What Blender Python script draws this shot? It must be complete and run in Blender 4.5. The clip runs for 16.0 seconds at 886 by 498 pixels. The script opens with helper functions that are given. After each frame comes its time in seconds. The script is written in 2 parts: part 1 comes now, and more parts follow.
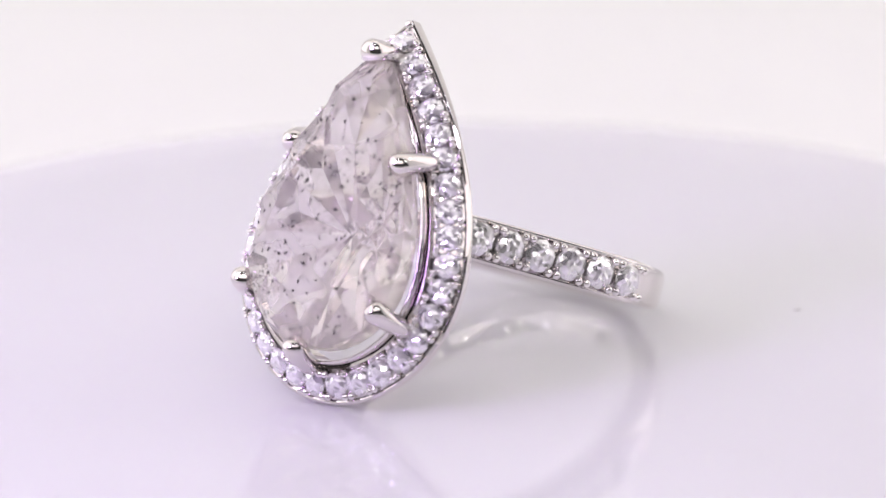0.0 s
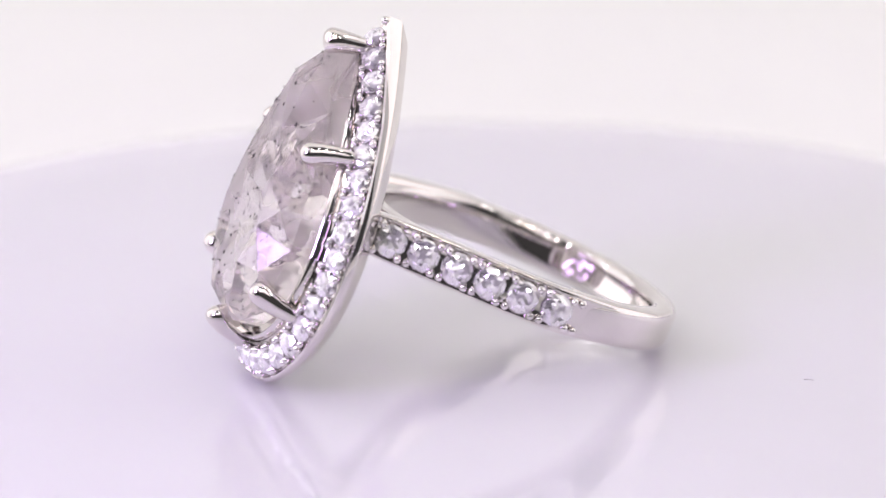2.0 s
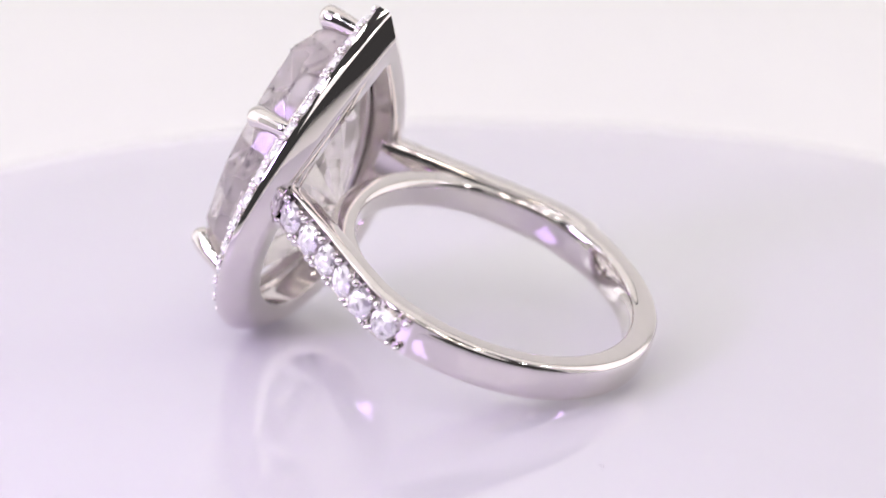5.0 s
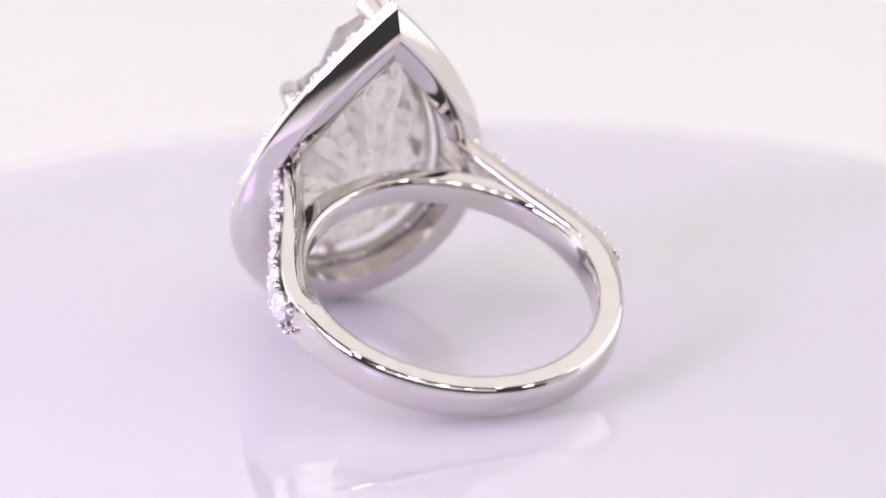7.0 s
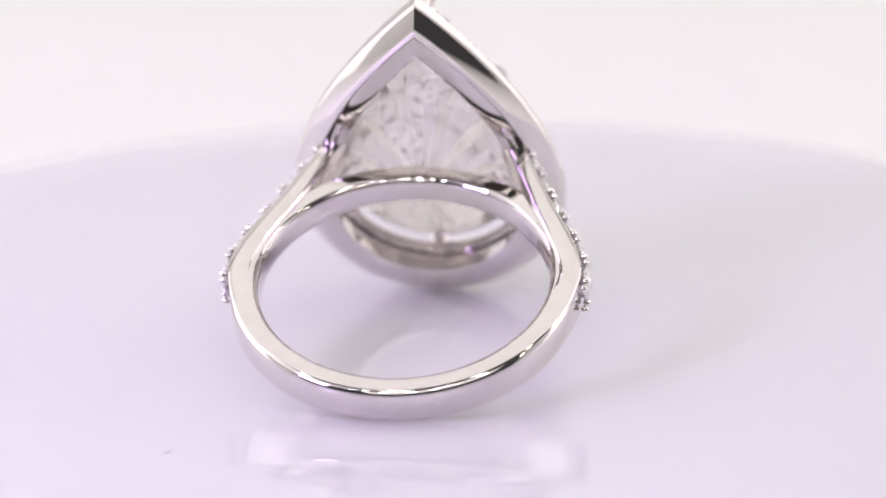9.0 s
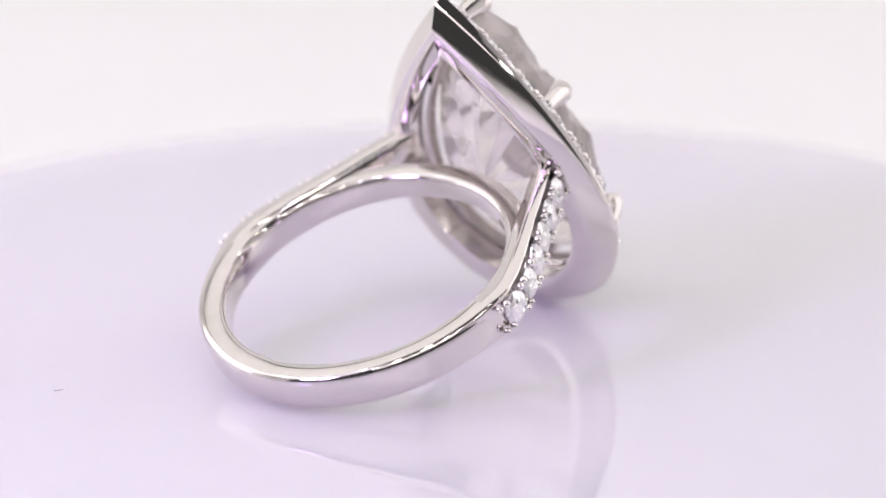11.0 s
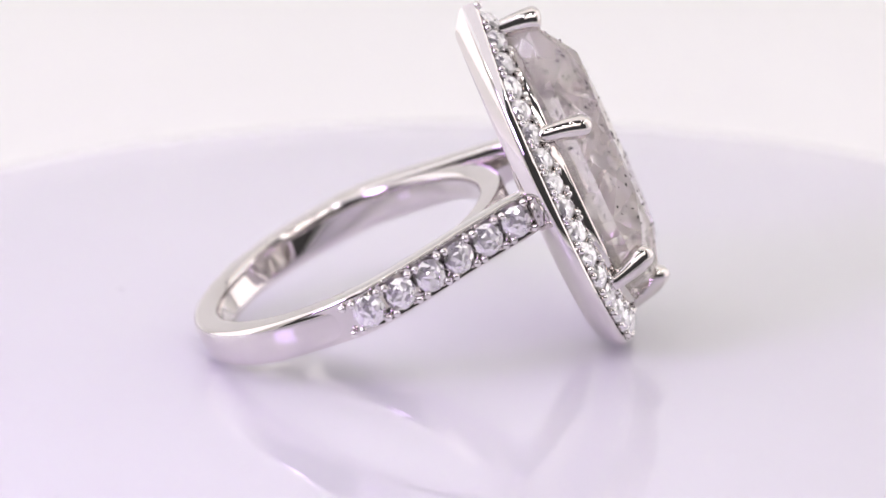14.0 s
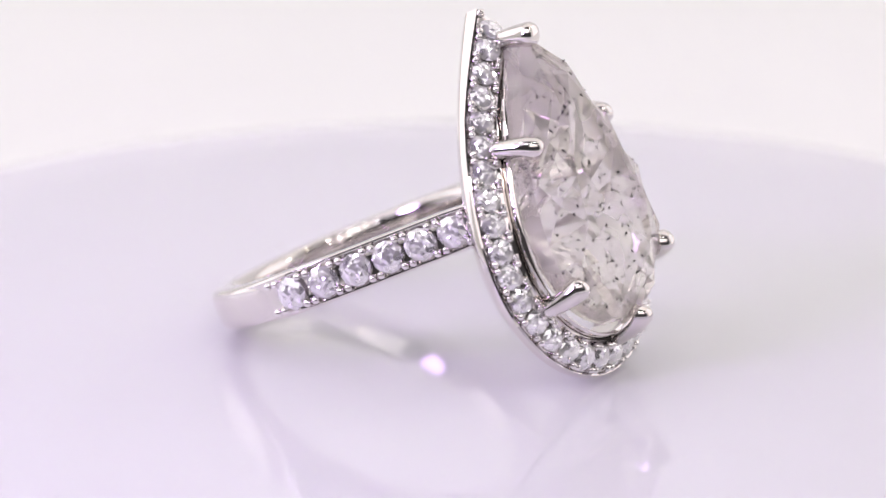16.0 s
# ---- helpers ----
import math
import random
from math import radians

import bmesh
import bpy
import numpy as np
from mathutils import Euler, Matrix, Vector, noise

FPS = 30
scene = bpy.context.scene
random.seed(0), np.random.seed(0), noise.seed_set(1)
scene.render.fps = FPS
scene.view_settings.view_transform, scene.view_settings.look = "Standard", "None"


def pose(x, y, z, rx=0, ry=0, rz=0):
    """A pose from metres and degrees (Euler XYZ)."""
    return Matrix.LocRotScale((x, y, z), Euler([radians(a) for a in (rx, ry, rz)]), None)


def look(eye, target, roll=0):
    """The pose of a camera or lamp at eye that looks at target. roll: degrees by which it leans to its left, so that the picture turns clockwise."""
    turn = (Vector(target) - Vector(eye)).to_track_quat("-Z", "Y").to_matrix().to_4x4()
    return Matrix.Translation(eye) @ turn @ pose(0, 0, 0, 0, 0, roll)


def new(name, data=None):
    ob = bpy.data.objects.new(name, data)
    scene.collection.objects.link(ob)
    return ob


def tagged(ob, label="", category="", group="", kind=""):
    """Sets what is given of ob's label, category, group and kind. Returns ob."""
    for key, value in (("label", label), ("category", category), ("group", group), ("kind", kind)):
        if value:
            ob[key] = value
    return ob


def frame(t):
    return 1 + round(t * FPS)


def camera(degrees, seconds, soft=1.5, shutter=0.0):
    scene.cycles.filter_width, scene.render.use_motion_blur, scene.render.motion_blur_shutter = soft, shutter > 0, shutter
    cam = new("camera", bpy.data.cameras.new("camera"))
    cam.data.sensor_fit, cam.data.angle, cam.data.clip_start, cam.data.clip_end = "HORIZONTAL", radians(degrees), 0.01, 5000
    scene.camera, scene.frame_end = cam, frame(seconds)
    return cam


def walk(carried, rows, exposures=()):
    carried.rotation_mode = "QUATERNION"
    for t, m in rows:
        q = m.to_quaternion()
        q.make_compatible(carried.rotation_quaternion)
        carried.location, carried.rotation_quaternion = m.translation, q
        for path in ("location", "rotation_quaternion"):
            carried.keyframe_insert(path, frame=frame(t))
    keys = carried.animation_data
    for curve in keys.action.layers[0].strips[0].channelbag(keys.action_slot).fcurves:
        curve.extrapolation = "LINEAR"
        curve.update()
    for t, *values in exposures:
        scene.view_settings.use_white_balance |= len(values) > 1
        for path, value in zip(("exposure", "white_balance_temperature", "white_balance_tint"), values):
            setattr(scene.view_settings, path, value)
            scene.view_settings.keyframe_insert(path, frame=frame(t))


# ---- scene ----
from mathutils.bvhtree import BVHTree

MM = 0.001

# ---- camera ----
cam = camera(9.96, 16.0, soft=1.5)
EYE = Vector((0.0, -0.2800, 0.0956))
PITCH, YAW, ROLL = -17.76, 0.128, -0.92
_ahead = Vector((math.sin(radians(YAW)) * math.cos(radians(PITCH)), math.cos(radians(YAW)) * math.cos(radians(PITCH)), math.sin(radians(PITCH))))
CAM_POSE = look(EYE, EYE + _ahead, ROLL)
walk(cam, [(0.0, CAM_POSE), (16.0, CAM_POSE)])
cam.data.dof.use_dof = True
cam.data.dof.focus_distance = 0.288
cam.data.dof.aperture_fstop = 31.0

# turntable speed and the ring's rest on it
SPIN = -16.254          # degrees a second
START = -130.89         # heading of the ring's head at the start
TILT = 24.5             # the band's plane rises to the head
CENTRE = (-4.55, 1.05, 5.07)

# ---- world and light ----
world = bpy.data.worlds.new("room")
world.use_nodes = True
scene.world = world
bg = world.node_tree.nodes["Background"]
bg.inputs["Color"].default_value = (0.95, 0.90, 0.93, 1)
bg.inputs["Strength"].default_value = 0.085


def area_lamp(name, eye, target, size_x, size_y, watts, colour, round_lamp=False):
    data = bpy.data.lights.new(name, "AREA")
    data.shape = "DISK" if round_lamp else "RECTANGLE"
    data.size = size_x
    if not round_lamp:
        data.size_y = size_y
    data.energy, data.color = watts, colour
    ob = new(name, data)
    ob.matrix_world = look(eye, target)
    return ob


area_lamp("ceiling_panel", (0.0, 0.19, 0.47), (0, 0.19, 0), 0.80, 0.42, 0.52, (1.0, 0.96, 0.905))
# two added side fills that lift the shadows and brighten disc and stones
area_lamp("side_fill_west", (-0.40, 0.14, 0.19), (0, 0.14, 0.19), 0.36, 0.52, 0.76, (0.955, 0.93, 1.0))
area_lamp("side_fill_east", (0.40, 0.14, 0.19), (0, 0.14, 0.19), 0.36, 0.52, 0.64, (1.0, 0.945, 0.955))
area_lamp("violet_lamp", (-0.14, -0.11, 0.095), (-0.03, -0.03, 0), 0.05, 0.05, 0.33, (0.655, 0.43, 1.0))
area_lamp("soft_panel", (-0.28, -0.13, 0.36), (0, 0, 0), 0.28, 0.24, 0.34, (0.95, 0.905, 0.98))
# front panel is made wide and strong to fill shade and lift the stones
area_lamp("front_panel", (0.05, -0.31, 0.30), (0, 0, 0), 0.42, 0.15, 0.42, (1.0, 0.955, 0.96))
WHITE, WARM, COOL = (1.0, 0.955, 0.93), (1.0, 0.86, 0.66), (0.86, 0.80, 1.0)
# front and upper bulbs; the last four are added for sparkle in the stones
for bx, by, bz, tint in ((-0.13, -0.19, 0.27, COOL), (-0.075, -0.22, 0.27, WHITE), (-0.025, -0.23, 0.27, WHITE), (0.025, -0.23, 0.27, WHITE),
                         (0.075, -0.22, 0.27, WARM), (0.13, -0.19, 0.27, WHITE), (-0.10, -0.16, 0.34, WHITE), (-0.035, -0.17, 0.34, WHITE),
                         (0.035, -0.17, 0.34, COOL), (0.10, -0.16, 0.34, WHITE), (-0.17, -0.06, 0.34, COOL), (0.17, -0.06, 0.34, WARM),
                         (-0.06, -0.10, 0.40, WHITE), (0.06, -0.10, 0.40, WHITE),
                         (-0.22, -0.13, 0.22, WHITE), (0.22, -0.13, 0.22, WHITE), (-0.25, 0.0, 0.26, COOL), (0.25, 0.0, 0.26, WHITE)):
    area_lamp("bulb", (bx, by, bz), (0, 0, 0), 0.018, 0, 0.043, tint, True)

scene.view_settings.exposure = -0.61


# ---- materials ----
def material(name):
    m = bpy.data.materials.new(name)
    m.use_nodes = True
    return m, m.node_tree.nodes, m.node_tree.links, m.node_tree.nodes["Principled BSDF"]


def mapped(nodes, links, scale, kind="ShaderNodeTexNoise", detail=4.0):
    co = nodes.new("ShaderNodeTexCoord")
    tex = nodes.new(kind)
    tex.inputs["Scale"].default_value = scale
    if kind == "ShaderNodeTexNoise":
        tex.inputs["Detail"].default_value = detail
    links.new(co.outputs["Object"], tex.inputs["Vector"])
    return tex


def ramp(nodes, links, source, stops):
    r = nodes.new("ShaderNodeValToRGB")
    while len(r.color_ramp.elements) < len(stops):
        r.color_ramp.elements.new(0.5)
    for e, (at, c) in zip(r.color_ramp.elements, stops):
        e.position, e.color = at, (*c, 1)
    links.new(source, r.inputs["Fac"])
    return r


def bump(nodes, links, source, target, strength, distance):
    b = nodes.new("ShaderNodeBump")
    b.inputs["Strength"].default_value, b.inputs["Distance"].default_value = strength, distance
    links.new(source, b.inputs["Height"])
    links.new(b.outputs["Normal"], target.inputs["Normal"])


def metal_material(name, colour, rough):
    m, nodes, links, p = material(name)
    p.inputs["Metallic"].default_value = 1.0
    fine = mapped(nodes, links, 900.0)
    c = ramp(nodes, links, fine.outputs["Fac"], [(0.3, [v * 0.96 for v in colour]), (0.7, colour)])
    links.new(c.outputs["Color"], p.inputs["Base Color"])
    smear = mapped(nodes, links, 260.0)
    r = ramp(nodes, links, smear.outputs["Fac"], [(0.3, [rough * 0.7] * 3), (0.75, [rough * 1.5] * 3)])
    links.new(r.outputs["Color"], p.inputs["Roughness"])
    bump(nodes, links, smear.outputs["Fac"], p, 0.05, 0.00005)
    return m


GOLD = metal_material("polished_white_gold", (0.78, 0.74, 0.725), 0.035)
BEAD = metal_material("bead_white_gold", (0.86, 0.83, 0.82), 0.05)


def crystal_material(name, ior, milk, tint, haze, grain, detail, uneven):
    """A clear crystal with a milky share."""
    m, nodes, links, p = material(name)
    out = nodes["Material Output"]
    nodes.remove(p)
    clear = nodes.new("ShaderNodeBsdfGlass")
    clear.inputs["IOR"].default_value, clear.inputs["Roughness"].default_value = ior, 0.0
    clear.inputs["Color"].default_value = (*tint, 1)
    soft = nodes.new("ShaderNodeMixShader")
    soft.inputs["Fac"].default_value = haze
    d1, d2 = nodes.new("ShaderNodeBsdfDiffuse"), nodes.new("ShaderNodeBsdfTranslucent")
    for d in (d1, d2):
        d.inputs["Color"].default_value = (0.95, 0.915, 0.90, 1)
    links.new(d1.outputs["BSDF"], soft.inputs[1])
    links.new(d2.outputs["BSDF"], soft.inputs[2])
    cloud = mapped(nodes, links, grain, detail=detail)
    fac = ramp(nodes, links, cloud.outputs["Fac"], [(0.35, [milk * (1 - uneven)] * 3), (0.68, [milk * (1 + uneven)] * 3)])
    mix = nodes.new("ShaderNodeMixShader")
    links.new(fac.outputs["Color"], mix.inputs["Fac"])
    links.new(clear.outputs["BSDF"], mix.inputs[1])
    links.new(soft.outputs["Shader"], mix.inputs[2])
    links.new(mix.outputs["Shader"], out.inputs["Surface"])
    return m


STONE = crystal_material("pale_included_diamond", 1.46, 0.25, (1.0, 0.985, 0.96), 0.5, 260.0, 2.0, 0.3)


def brilliant_material():
    """A small cut diamond: mirror and white shares stand in for its inner sparkle, with a clear share."""
    m, nodes, links, p = material("small_diamond")
    out = nodes["Material Output"]
    nodes.remove(p)
    glass, gloss, white = nodes.new("ShaderNodeBsdfGlass"), nodes.new("ShaderNodeBsdfGlossy"), nodes.new("ShaderNodeBsdfDiffuse")
    glass.inputs["IOR"].default_value = 2.42
    gloss.inputs["Roughness"].default_value = 0.03
    gloss.inputs["Color"].default_value = (0.96, 0.95, 0.96, 1)
    white.inputs["Color"].default_value = (0.93, 0.91, 0.92, 1)
    fine = mapped(nodes, links, 900.0)
    fac = ramp(nodes, links, fine.outputs["Fac"], [(0.35, [0.60] * 3), (0.65, [0.80] * 3)])
    a, b = nodes.new("ShaderNodeMixShader"), nodes.new("ShaderNodeMixShader")
    links.new(fac.outputs["Color"], a.inputs["Fac"])
    links.new(white.outputs["BSDF"], a.inputs[1])
    links.new(gloss.outputs["BSDF"], a.inputs[2])
    b.inputs["Fac"].default_value = 0.10
    links.new(a.outputs["Shader"], b.inputs[1])
    links.new(glass.outputs["BSDF"], b.inputs[2])
    links.new(b.outputs["Shader"], out.inputs["Surface"])
    return m


GEM = brilliant_material()

INCLUSION, _n, _l, _p = material("carbon_speck")
_t = mapped(_n, _l, 900.0)
_c = ramp(_n, _l, _t.outputs["Fac"], [(0.3, (0.012, 0.011, 0.012)), (0.7, (0.06, 0.052, 0.05))])
_l.new(_c.outputs["Color"], _p.inputs["Base Color"])
_p.inputs["Roughness"].default_value = 0.6


def plastic_material(name, colour, rough, scale, spread):
    m, nodes, links, p = material(name)
    big = mapped(nodes, links, scale)
    c = ramp(nodes, links, big.outputs["Fac"], [(0.3, [v * (1 - spread) for v in colour]), (0.7, colour)])
    links.new(c.outputs["Color"], p.inputs["Base Color"])
    smear = mapped(nodes, links, scale * 3)
    r = ramp(nodes, links, smear.outputs["Fac"], [(0.3, [rough * 0.8] * 3), (0.7, [rough * 1.25] * 3)])
    links.new(r.outputs["Color"], p.inputs["Roughness"])
    return m, p


ACRYLIC, _p = plastic_material("glossy_white_acrylic", (0.735, 0.724, 0.763), 0.018, 28.0, 0.02)
_p.inputs["IOR"].default_value = 1.6
_p.inputs["Subsurface Weight"].default_value = 0.75
_p.inputs["Subsurface Radius"].default_value = (1.0, 0.95, 1.0)
_p.inputs["Subsurface Scale"].default_value = 0.010
PAPER, _p = plastic_material("white_backdrop_paper", (0.92, 0.922, 0.90), 0.7, 40.0, 0.015)
GREY, _p = plastic_material("grey_plastic", (0.45, 0.44, 0.45), 0.4, 40.0, 0.05)
DUST, _p = plastic_material("dust", (0.62, 0.60, 0.63), 0.9, 900.0, 0.3)


# ---- mesh helpers (millimetres in, metres out) ----
def part(name, bm, mat, parent=None, label="", smooth=False):
    me = bpy.data.meshes.new(name)
    bmesh.ops.recalc_face_normals(bm, faces=bm.faces[:])
    bm.to_mesh(me)
    bm.free()
    me.materials.append(mat)
    if smooth:
        me.shade_smooth()
    ob = new(name, me)
    if parent:
        ob.parent = parent
    return tagged(ob, label)


def share(name, me, parent, m):
    ob = new(name, me)
    ob.parent = parent
    ob.matrix_basis = m
    return ob


def loft(rings, closed_tube=True, cap_start=False, cap_end=False, wrap=False):
    """Skin a row of rings; each ring is a list of points in millimetres."""
    bm = bmesh.new()
    vs = [[bm.verts.new(Vector(p) * MM) for p in ring] for ring in rings]
    n = len(vs[0])
    pairs = list(zip(vs, vs[1:])) + ([(vs[-1], vs[0])] if wrap else [])
    for a, b in pairs:
        for i in range(n if closed_tube else n - 1):
            j = (i + 1) % n
            bm.faces.new((a[i], a[j], b[j], b[i]))
    if cap_start:
        bm.faces.new(vs[0])
    if cap_end:
        bm.faces.new(vs[-1])
    return bm


def pear_point(half, low, high, k, power=1.83):
    """A point (side, along) of a pear outline; k runs 0..2, from the tip round by +side back to the tip."""
    mid = low + half
    mirror = 1.0
    if k > 1.0:
        k, mirror = 2.0 - k, -1.0
    long_top = math.hypot(half, high - mid) * 1.05
    arc = half * math.pi / 2
    cut = long_top / (long_top + arc)
    if k < cut:
        f = 1 - k / cut
        return mirror * half * (1 - f ** power), mid + f * (high - mid)
    a = (k - cut) / (1 - cut) * math.pi / 2
    return mirror * half * math.cos(a), mid - half * math.sin(a)


def pear_ring(x, half, low, high, n, power=1.83):
    pts = []
    for i in range(n):
        u, v = pear_point(half, low, high, 2.0 * i / n, power)
        pts.append((x, u, v))
    return pts


OUT = (8.06, -11.25, 10.95)


def forward(v):
    """The head's front rises a little towards the tip."""
    return 0.42 * min(1.0, max(0.0, (v - 5.5) / 5.0))


def inset(d):
    """The head's outline moved in by d."""
    return OUT[0] - d, OUT[1] + d, OUT[2] - d * 1.28


# ---- the booth ----
def build_booth():
    # floor that sweeps up into the back wall, one sheet of paper
    prof = [(-0.9, 0.0), (0.30, 0.0)]
    for i in range(1, 9):
        a = i / 8 * math.pi / 2
        prof.append((0.30 + 0.12 * math.sin(a), 0.12 - 0.12 * math.cos(a)))
    prof.append((0.42, 0.50))
    bm = bmesh.new()
    z0 = -0.028
    rows = [[bm.verts.new((x, y, z + z0)) for y, z in prof] for x in (-0.42, 0.42)]
    low = [[bm.verts.new((x, y + 0.001, z + z0 - 0.002)) for y, z in prof] for x in (-0.42, 0.42)]
    for i in range(len(prof) - 1):
        bm.faces.new((rows[0][i], rows[1][i], rows[1][i + 1], rows[0][i + 1]))
        bm.faces.new((low[0][i], low[0][i + 1], low[1][i + 1], low[1][i]))
    tagged(part("backdrop", bm, PAPER, smooth=True), "seamless white paper sweep behind the turntable", "backdrop", kind="structure")

    def slab(name, lo, hi, label, cat):
        b = bmesh.new()
        bmesh.ops.create_cube(b, size=1)
        for v in b.verts:
            v.co = Vector([lo[k] + (v.co[k] + 0.5) * (hi[k] - lo[k]) for k in range(3)])
        tagged(part(name, b, PAPER), label, cat, kind="structure")
    slab("wall_west", (-0.43, -0.22, -0.028), (-0.422, 0.42, 0.50), "plain white side wall of the photo booth", "wall")
    slab("wall_east", (0.422, -0.22, -0.028), (0.43, 0.42, 0.50), "plain white side wall of the photo booth", "wall")
    slab("ceiling", (-0.43, -0.02, 0.50), (0.43, 0.43, 0.508), "plain white top of the photo booth", "ceiling")


# ---- the turntable ----
TABLE_R = 47.5
TABLE_Z = -0.15


def build_turntable():
    n = 160

    def turned(name, prof, mat, label):
        rings = [[(r * math.cos(2 * math.pi * i / n), r * math.sin(2 * math.pi * i / n), z) for i in range(n)] for r, z in prof]
        return part(name, loft(rings, True, True, True), mat, table, label)
    table = new("turntable")
    tagged(table, "round glossy white acrylic turntable, slowly turning", "turntable")
    disc = turned("disc", [(TABLE_R - 0.8, 0.0), (TABLE_R - 0.3, -0.12), (TABLE_R, -0.5), (TABLE_R, -3.6), (TABLE_R - 0.4, -4.0)], ACRYLIC, "glossy white acrylic disc")
    turned("rim", [(TABLE_R - 1.5, -4.2), (TABLE_R - 1.2, -4.6), (TABLE_R - 1.2, -7.6), (TABLE_R - 1.5, -8.0)], PAPER, "white plastic rim")
    turned("base", [(40, -8.1), (40.8, -8.6), (42, -26.5), (41.5, -28.0)], GREY, "low grey plastic base")
    # a fibre of dust lying on the disc
    pts = [(21.3, 5.75), (21.5, 5.86), (21.7, 5.9), (21.85, 5.87)]
    rings = [[(x, y + 0.03 * math.cos(a), 0.03 + 0.025 * math.sin(a)) for a in [2 * math.pi * k / 6 for k in range(6)]] for x, y in pts]
    part("dust_fibre", loft(rings, True, True, True), DUST, disc, "tiny grey fibre of dust")
    return table, disc


# ---- the ring ----
def gem_mesh(seed):
    """A round brilliant of unit radius in millimetres, table towards +z, girdle at 0."""
    rng = random.Random(seed)
    bm = bmesh.new()

    def circle(r, z, n, turn=0.0, uneven=0.0):
        pts = []
        for i in range(n):
            a = 2 * math.pi * (i + turn) / n
            rr = r * (1 + rng.uniform(-uneven, uneven))
            pts.append(bm.verts.new(Vector((rr * math.cos(a), rr * math.sin(a), z + rng.uniform(-uneven, uneven) * 0.4)) * MM))
        return pts
    # uneven crown facets imitate the reflections that the pavilion would return
    n = 12
    centre = bm.verts.new(Vector((rng.uniform(-0.05, 0.05), rng.uniform(-0.05, 0.05), 0.40)) * MM)
    rows = [circle(0.20, 0.38, n // 2, 0.0, 0.13), circle(0.40, 0.37, n, 0.0, 0.15), circle(0.60, 0.31, n, 0.5, 0.15),
            circle(0.80, 0.21, n, 0.0, 0.12), circle(0.99, 0.03, n, 0.5, 0.02), circle(0.99, -0.03, n, 0.5)]
    tip = bm.verts.new((0, 0, -0.87 * MM))
    for i in range(n // 2):
        j = (i + 1) % (n // 2)
        bm.faces.new((centre, rows[0][i], rows[0][j]))
        bm.faces.new((rows[0][i], rows[1][2 * i], rows[1][2 * i + 1]))
        bm.faces.new((rows[0][i], rows[1][2 * i + 1], rows[0][j]))
        bm.faces.new((rows[0][j], rows[1][2 * i + 1], rows[1][(2 * i + 2) % n]))
    for i in range(n):
        j = (i + 1) % n
        for a, b, lead in ((rows[1], rows[2], 1), (rows[2], rows[3], 0), (rows[3], rows[4], 1)):
            if lead:
                bm.faces.new((a[i], b[i], a[j]))
                bm.faces.new((b[i], b[j], a[j]))
            else:
                bm.faces.new((a[i], b[i], b[j]))
                bm.faces.new((a[i], b[j], a[j]))
        bm.faces.new((rows[4][i], rows[5][i], rows[5][j], rows[4][j]))
        bm.faces.new((tip, rows[5][j], rows[5][i]))
    bmesh.ops.recalc_face_normals(bm, faces=bm.faces[:])
    me = bpy.data.meshes.new("gem")
    bm.to_mesh(me)
    bm.free()
    me.materials.append(GEM)
    return me


def bead_mesh():
    bm = bmesh.new()
    bmesh.ops.create_icosphere(bm, subdivisions=2, radius=MM)
    me = bpy.data.meshes.new("bead")
    bm.to_mesh(me)
    bm.free()
    me.materials.append(BEAD)
    me.shade_smooth()
    return me


def facing(place, normal, along, spin=0.0, size=1.0):
    """The pose of a set stone: its table looks along normal."""
    z = Vector(normal).normalized()
    x = (Vector(along) - z * z.dot(Vector(along))).normalized()
    y = z.cross(x)
    m = Matrix((x, y, z)).transposed().to_4x4()
    return Matrix.Translation(Vector(place) * MM) @ m @ pose(0, 0, 0, 0, 0, spin) @ Matrix.Scale(size, 4)


def section(half_w, half_t, power, n=28):
    """A rounded-rectangle section as (radial, axial) pairs."""
    pts = []
    for i in range(n):
        a = 2 * math.pi * i / n
        c, s = math.cos(a), math.sin(a)
        pts.append((math.copysign(abs(c) ** (2 / power), c) * half_t, math.copysign(abs(s) ** (2 / power), s) * half_w))
    return pts


SINK = -0.08            # the band lies a little below the head's middle


def build_band(ring):
    rings = []
    n = 120
    for i in range(n):
        a = 2 * math.pi * i / n
        to_head = max(0.0, math.cos(a)) ** 0.7          # the arch under the head is slimmer
        inner, outer = 8.32, 10.0 - 0.15 * to_head
        half_w = 1.15 + 0.08 * abs(math.sin(a)) - 0.30 * to_head
        mid, half_t = (inner + outer) / 2, (outer - inner) / 2
        rings.append([((mid + r) * math.cos(a), (mid + r) * math.sin(a), z + SINK) for r, z in section(half_w, half_t, 4.0, 44)])
    return part("band", loft(rings, True, wrap=True), GOLD, ring, "polished white gold band", smooth=True)


def spline(pts, f):
    """Catmull-Rom through pts, f from 0 to 1."""
    n = len(pts) - 1
    k = min(int(f * n), n - 1)
    t = f * n - k
    p = [Vector(pts[max(0, min(n, k + d))]) for d in (-1, 0, 1, 2)]
    return 0.5 * (2 * p[1] + (p[2] - p[0]) * t + (2 * p[0] - 5 * p[1] + 4 * p[2] - p[3]) * t * t + (3 * p[1] - p[0] - 3 * p[2] + p[3]) * t ** 3)


SHOULDER = [(-4.6, 8.75), (-3.0, 9.42), (-1.2, 9.92), (0.6, 10.14), (2.4, 9.74), (4.5, 8.88), (6.4, 7.98), (8.25, 7.18), (10.0, 6.42), (11.2, 5.92), (11.95, 5.6)]


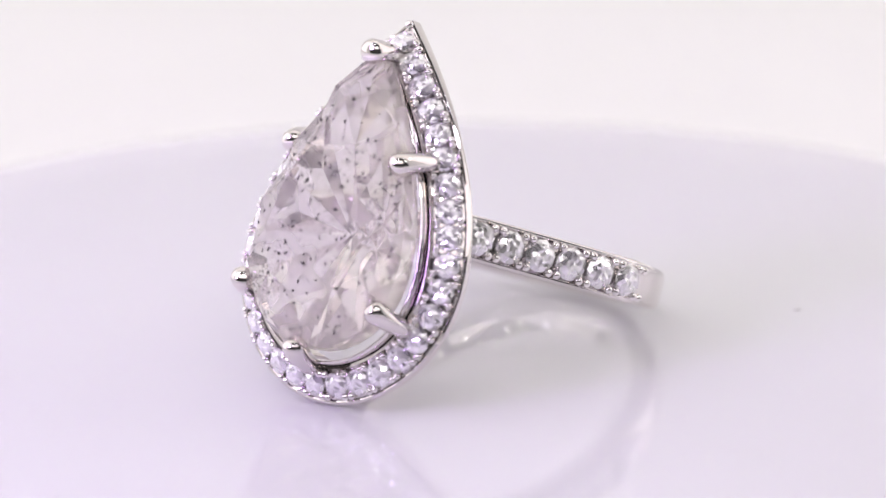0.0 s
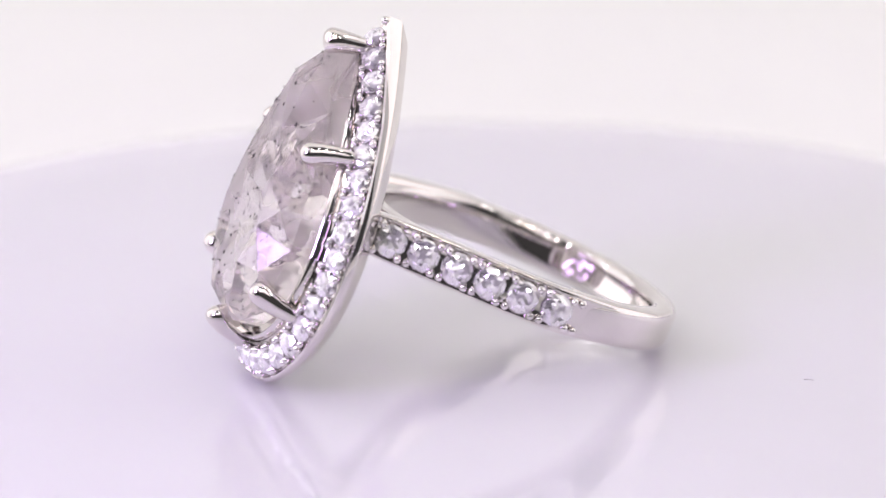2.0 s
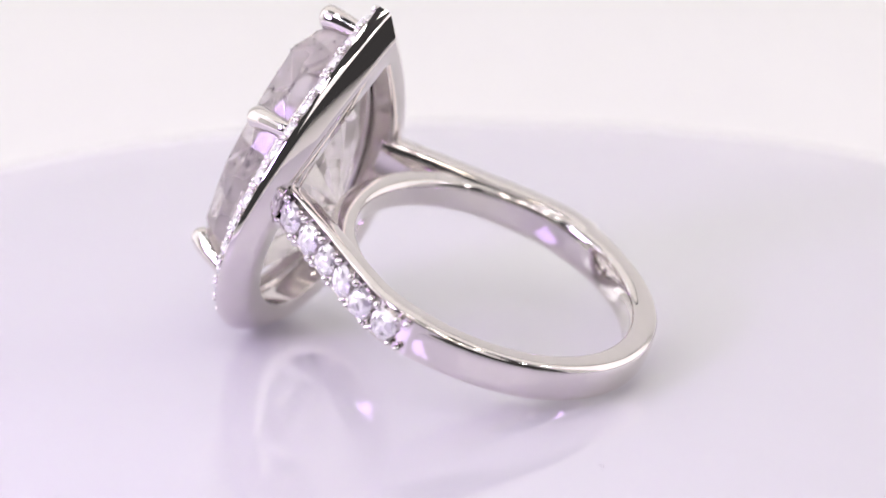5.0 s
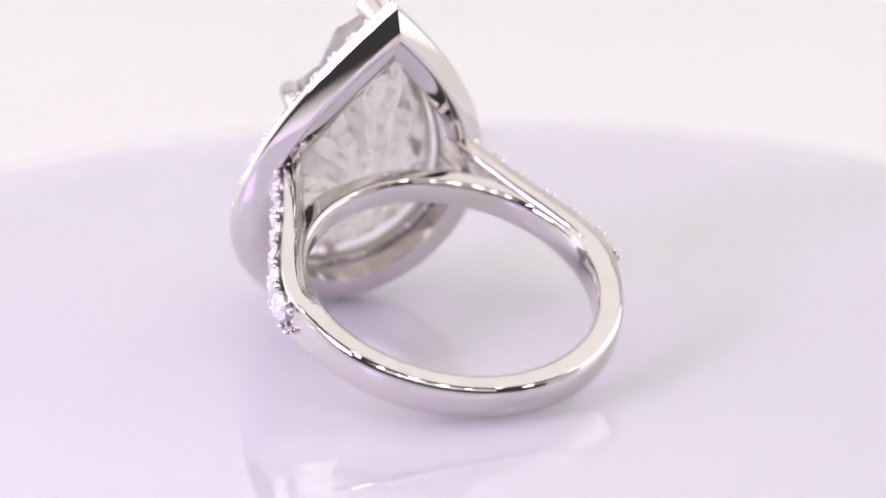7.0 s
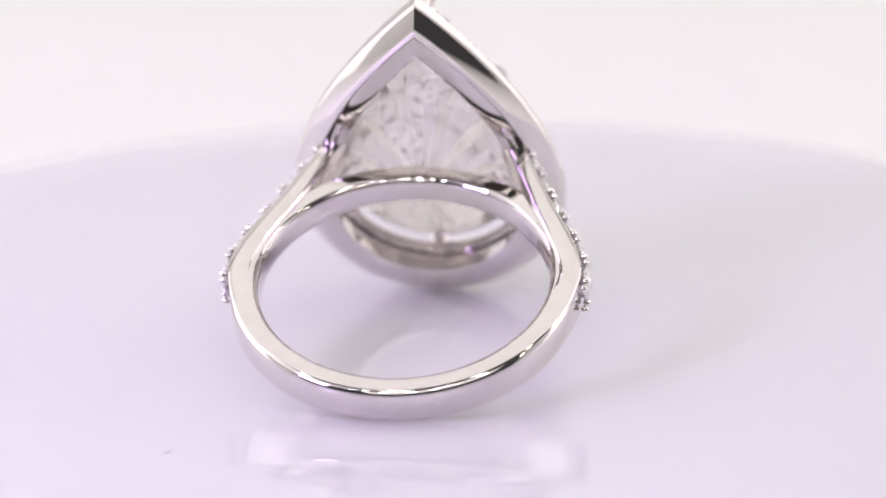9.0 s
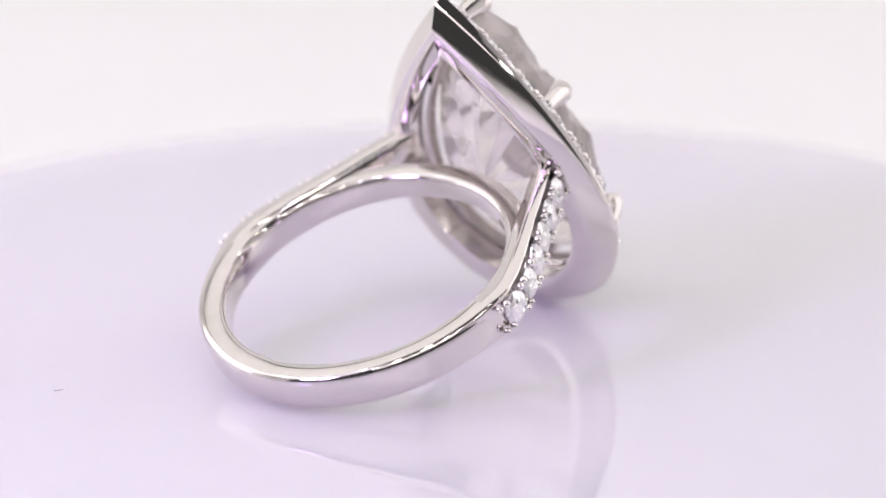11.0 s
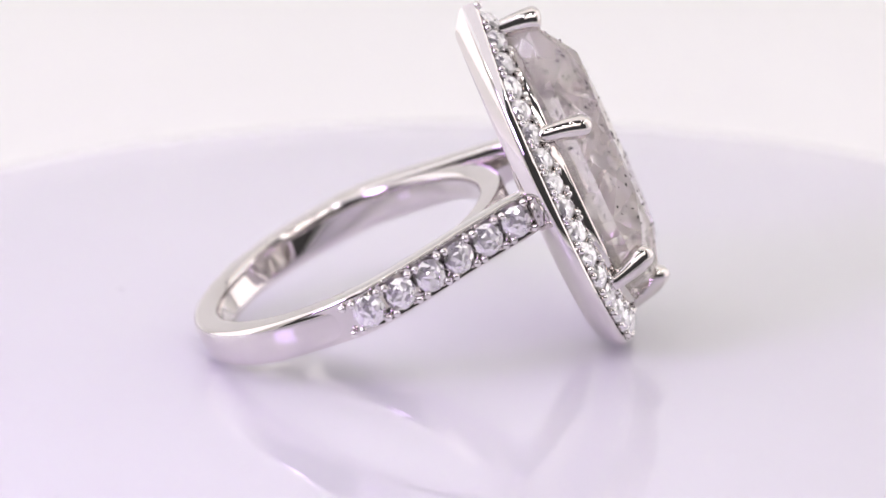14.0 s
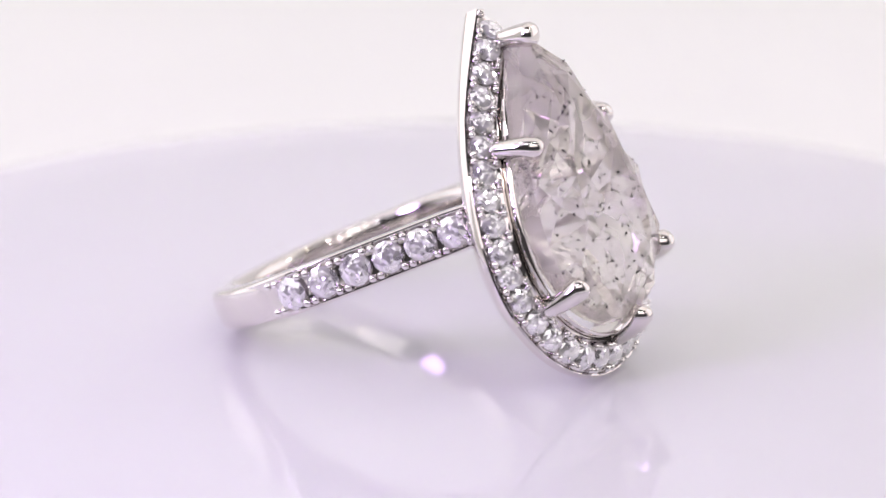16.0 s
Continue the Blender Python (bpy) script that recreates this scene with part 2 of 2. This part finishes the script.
def build_shoulder(ring, side, gem, bead):
    """A shoulder that leaves the band and climbs to the head, set with six stones."""
    def at(f):
        p = spline(SHOULDER, f)
        q = spline(SHOULDER, min(1, f + 0.01)) - spline(SHOULDER, max(0, f - 0.01))
        tan = Vector((q.x, q.y)).normalized()
        return Vector((p.x, p.y)), tan, Vector((-tan.y, tan.x))
    rings = []
    n = 48
    for i in range(n + 1):
        f = i / n
        p, tan, out = at(f)
        if out.y < 0:
            out = -out
        half_w = 1.08 + 0.17 * min(1, f * 4) - 0.15 * max(0, f - 0.8) / 0.2
        thick = 1.5 - 0.35 * f
        groove = 0.0 if f < 0.31 else min(1.0, (f - 0.31) / 0.03)
        prof = [(0.0, half_w - 0.12), (-0.10, half_w), (-thick + 0.2, half_w), (-thick, half_w - 0.2), (-thick, -half_w + 0.2),
                (-thick + 0.2, -half_w), (-0.10, -half_w), (0.0, -half_w + 0.12), (-0.08 * groove, -half_w + 0.24), (-0.08 * groove, -0.35),
                (-0.08 * groove, 0.35), (-0.08 * groove, half_w - 0.24)]
        rings.append([(p.x + out.x * r, side * (p.y + out.y * r), z + SINK) for r, z in prof])
    ob = part("shoulder", loft(rings, True, True, True), GOLD, ring, "white gold shoulder set with six round diamonds", smooth=True)
    for p in ob.data.polygons:
        p.use_smooth = len(p.vertices) == 4
    # stones spaced evenly along the path
    samples = [at(i / 400) for i in range(401)]
    dist = [0.0]
    for a, b in zip(samples, samples[1:]):
        dist.append(dist[-1] + (b[0] - a[0]).length)

    def at_length(s):
        k = next((i for i, d in enumerate(dist) if d >= s), 400)
        return samples[k]
    first = next(d for d, smp in zip(dist, samples) if smp[0].x > 0.70)
    step = 2.01
    for k in range(6):
        p, tan, out = at_length(first + k * step)
        place = (p.x + out.x * 0.15, side * (p.y + out.y * 0.15), SINK)
        tip = Vector((out.x, side * out.y, 0)) + Vector([random.uniform(-0.07, 0.07) for _ in range(3)])
        share("gem", random.choice(gem), ob, facing(place, tip, (tan.x, side * tan.y, 0), random.uniform(0, 45), 0.96))
    for k in range(7):
        for gap in (-0.13, 0.13):
            p, tan, out = at_length(first + (k - 0.5 + gap) * step)
            for z in (SINK - 0.80, SINK + 0.80):
                place = (p.x + out.x * 0.30, side * (p.y + out.y * 0.30), z)
                share("bead", bead, ob, Matrix.Translation(Vector(place) * MM) @ Matrix.Scale(0.24, 4))
    return ob


def build_halo(ring, gem, bead):
    """The pear-shaped head: a cup with a sloping wall, a flat back rim and a channel of small stones on the front."""
    n = 144
    prof = [(12.50, 0.10), (12.42, 0.0)]
    prof += [(12.15, 0.0), (12.02, 0.04), (11.88, 0.15), (11.55, 0.50), (11.24, 0.84), (11.12, 1.0), (11.05, 1.16), (11.03, 1.32)]
    prof += [(11.03, 2.30), (11.1, 2.42), (12.2, 2.2), (13.3, 2.10), (13.42, 2.02), (13.42, 1.86), (13.26, 1.78), (12.84, 1.02), (12.46, 0.28), (12.50, 0.20)]
    rings = [[(x + (forward(v) if x > 12.3 else 0.0), u, v) for x, u, v in pear_ring(x, *inset(d), n)] for x, d in prof]
    ob = part("halo", loft(rings, True, wrap=True), GOLD, ring, "pear-shaped white gold halo of small diamonds", smooth=True)
    ob.data.set_sharp_from_angle(angle=radians(35))
    half, low, high = inset(1.0)
    m = 800
    pts = [pear_point(half, low, high, 2.0 * i / m) for i in range(m + 1)]
    dist = [0.0]
    for a, b in zip(pts, pts[1:]):
        dist.append(dist[-1] + math.hypot(b[0] - a[0], b[1] - a[1]))
    count = 34
    slope = radians(29)

    def at_length(s):
        s = s % dist[-1]
        k = next(i for i, d in enumerate(dist) if d >= s)
        a, b = pts[max(0, k - 2)], pts[min(m, k + 2)]
        t = Vector((b[0] - a[0], b[1] - a[1])).normalized()
        return pts[k], t
    for k in range(count):
        (u, v), t = at_length(dist[-1] * k / count)
        if k == 0:
            v -= 0.15
        out = Vector((0, -t.y, t.x)) if k else Vector((0, 0, 1))
        lean = Vector((math.cos(slope), 0, 0)) + out * math.sin(slope) + Vector([random.uniform(-0.07, 0.07) for _ in range(3)])
        share("gem", random.choice(gem), ob, facing((12.93 + forward(v), u, v), lean, (0, t.x, t.y), random.uniform(0, 45), 0.78))
        for gap in (0.38, 0.62):
            (u, v), t = at_length(dist[-1] * (k + gap) / count)
            out = Vector((0, -t.y, t.x))
            across = out * math.cos(slope) - Vector((math.sin(slope), 0, 0))
            for d in (-0.68, 0.68):
                place = Vector((13.06 + forward(v), u, v)) + across * d + out * 0.05
                share("bead", bead, ob, Matrix.Translation(place * MM) @ Matrix.Scale(0.22, 4))
    share("bead", bead, ob, Matrix.Translation(Vector((13.0, 0, OUT[2] - 0.30)) * MM) @ Matrix.Scale(0.26, 4))
    return ob


STONE_OUT = (5.38, -8.46, 8.8)
STONE_POWER = 1.72


def build_stone(ring):
    """A pear-cut stone: table, stars, kites and halves on the crown, girdle, mains and halves on the pavilion."""
    mid = -1.6
    bm = bmesh.new()

    def row(x, k, n, turn=0.0, to_tip=None):
        pts = []
        for i in range(n):
            u, v = pear_point(*STONE_OUT, (2.0 * (i + turn) / n) % 2.0, STONE_POWER)
            kv = to_tip if to_tip and v > mid else k
            w = mid + (v - mid) * kv
            pts.append(bm.verts.new(Vector((x + (0.032 * (w - 1.0) if x > 15 else 0.0), u * k, w)) * MM))
        return pts
    n = 10
    table = row(16.80, 0.62, n, 0.0, 0.70)
    bezel = row(16.2, 0.90, n, 0.5, 0.92)
    upper = row(15.0, 1.0, n * 4)
    under = row(13.8, 1.0, n * 4)
    lower = row(12.1, 0.70, n, 0.5)
    culet = bm.verts.new(Vector((10.55, 0, mid)) * MM)
    bm.faces.new(table)
    for i in range(n):
        j, g = (i + 1) % n, 4 * i
        bm.faces.new((table[i], bezel[i], table[j]))
        bm.faces.new((table[i], bezel[i - 1], upper[g]))
        bm.faces.new((table[i], upper[g], bezel[i]))
        bm.faces.new((culet, lower[i], under[g]))
        bm.faces.new((culet, under[g], lower[i - 1]))
        for k in range(4):
            a, b = g + k, (g + k + 1) % (4 * n)
            bm.faces.new((bezel[i], upper[a], upper[b]))
            bm.faces.new((lower[i], under[b], under[a]))
            bm.faces.new((upper[a], under[a], under[b], upper[b]))
    bmesh.ops.recalc_face_normals(bm, faces=bm.faces[:])
    skin = BVHTree.FromBMesh(bm)
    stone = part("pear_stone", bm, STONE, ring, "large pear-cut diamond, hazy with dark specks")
    # dark specks inside
    rng = random.Random(5)
    bm = bmesh.new()
    made = 0
    while made < 440:
        k, g = rng.uniform(0, 2), math.sqrt(rng.random()) * 0.95
        u, v = pear_point(*STONE_OUT, k, STONE_POWER)
        u, w = u * g, mid + (v - mid) * g
        # most specks lie close below the crown
        top = skin.ray_cast(Vector((25, u, w)) * MM, Vector((-1, 0, 0)))[0].x / MM
        low = skin.ray_cast(Vector((5, u, w)) * MM, Vector((1, 0, 0)))[0].x / MM
        x = rng.choice((rng.uniform(low + 0.2, top - 0.3), top - rng.uniform(-0.01, 0.09), top - rng.uniform(0.02, 0.3)))
        c = Vector((x, u, w))
        r = rng.choice((0.07, 0.08, 0.095, 0.11, 0.14))
        turn = Euler((rng.uniform(0, 6), rng.uniform(0, 6), rng.uniform(0, 6))).to_matrix()
        long = rng.uniform(0.9, 1.7)
        tips = [turn @ Vector(d) * r for d in ((long, 0, 0), (0, 0.8, 0), (0, 0, 0.7), (-long, 0, 0), (0, -0.7, 0), (0, 0, -0.8))]
        q = [bm.verts.new((c + d) * MM) for d in tips]
        for a, b, d in ((0, 1, 2), (0, 2, 4), (0, 4, 5), (0, 5, 1), (3, 2, 1), (3, 4, 2), (3, 5, 4), (3, 1, 5)):
            bm.faces.new((q[a], q[b], q[d]))
        made += 1
    tagged(part("inclusions", bm, INCLUSION, stone, "tiny dark specks within the stone"), kind="stuff")
    return stone


def build_prong(ring, u, v, size=1.0, lean=1.0):
    """A claw that rises from the halo and folds over the stone's edge; (u, v) is its tip."""
    mid = Vector((0, -1.6))
    out = (Vector((u, v)) - mid).normalized()
    tip = Vector((u, v))
    path = [(1.0, 12.9, 0.36), (0.88, 13.6, 0.38), (0.68, 14.3, 0.43), (0.42, 14.95, 0.49), (0.15, 15.40, 0.53),
            (0.02, 15.62, 0.52), (-0.12, 15.80, 0.45), (-0.22, 15.91, 0.32), (-0.28, 15.97, 0.13)]
    path = [(tip + out * d * lean, x, r) for d, x, r in path]
    side = Vector((0, -out.y, out.x))
    centres = [Vector((x, p.x, p.y)) for p, x, r in path]
    rings = []
    for i, (c, (_, _, r)) in enumerate(zip(centres, path)):
        tan = (centres[min(i + 1, len(path) - 1)] - centres[max(i - 1, 0)]).normalized()
        up = side.cross(tan)
        rings.append([c + (side * math.cos(a) + up * math.sin(a)) * r * size for a in [2 * math.pi * k / 14 for k in range(14)]])
    return part("prong", loft(rings, True, True, True), GOLD, ring, "polished claw prong", smooth=True)


def build_ring():
    ring = new("diamond_ring")
    tagged(ring, "white gold ring with a pear diamond, lying on the turntable", "ring")
    gem, bead = [gem_mesh(k) for k in range(7)], bead_mesh()
    build_band(ring)
    for side in (1, -1):
        build_shoulder(ring, side, gem, bead)
    build_halo(ring, gem, bead)
    # rail of the basket under the stone
    n = 72
    rings = [pear_ring(13.35 + 0.55 * math.sin(a), 5.72 + 0.15 * math.cos(a), -9.05 - 0.15 * math.cos(a), 8.15 + 0.2 * math.cos(a), n)
             for a in [2 * math.pi * i / 10 for i in range(10)]]
    part("basket_rail", loft(rings, True, wrap=True), GOLD, ring, "thin polished rail below the stone", smooth=True)
    # short posts where the shoulders run up the inside of the head
    for side in (1, -1):
        path = [((11.2, 5.45, -0.5), 0.30), ((11.2, 5.3, 0.6), 0.38), ((11.25, 5.05, 1.8), 0.36), ((11.35, 4.75, 2.9), 0.30), ((11.5, 4.55, 3.4), 0.15)]
        rings = [[(x + r * math.cos(a), side * (y + r * math.sin(a)), z) for a in [2 * math.pi * k / 12 for k in range(12)]] for (x, y, z), r in path]
        part("post", loft(rings, True, True, True), GOLD, ring, "small polished support post", smooth=True)
    build_stone(ring)
    for u, v in ((0, 8.5), (3.85, 2.6), (-3.85, 2.6), (4.9, -5.5), (-4.9, -5.5), (0, -8.5)):
        build_prong(ring, u, v, 1.45 if v > 8 else 1.36, 0.35 if v > 8 else 1.0)
    return ring


build_booth()
TABLE, DISC = build_turntable()
RING = build_ring()


def ring_pose(t):
    c = Vector(CENTRE) * MM
    return pose(0, 0, 0, 0, 0, START + SPIN * t) @ Matrix.Translation(c) @ pose(0, 0, 0, 0, -TILT, 0)


def motions():
    steps = [i * 0.25 for i in range(65)]
    walk(RING, [(t, ring_pose(t)) for t in steps])
    walk(TABLE, [(t, pose(0, 0, TABLE_Z * MM, 0, 0, SPIN * t)) for t in steps])


motions()
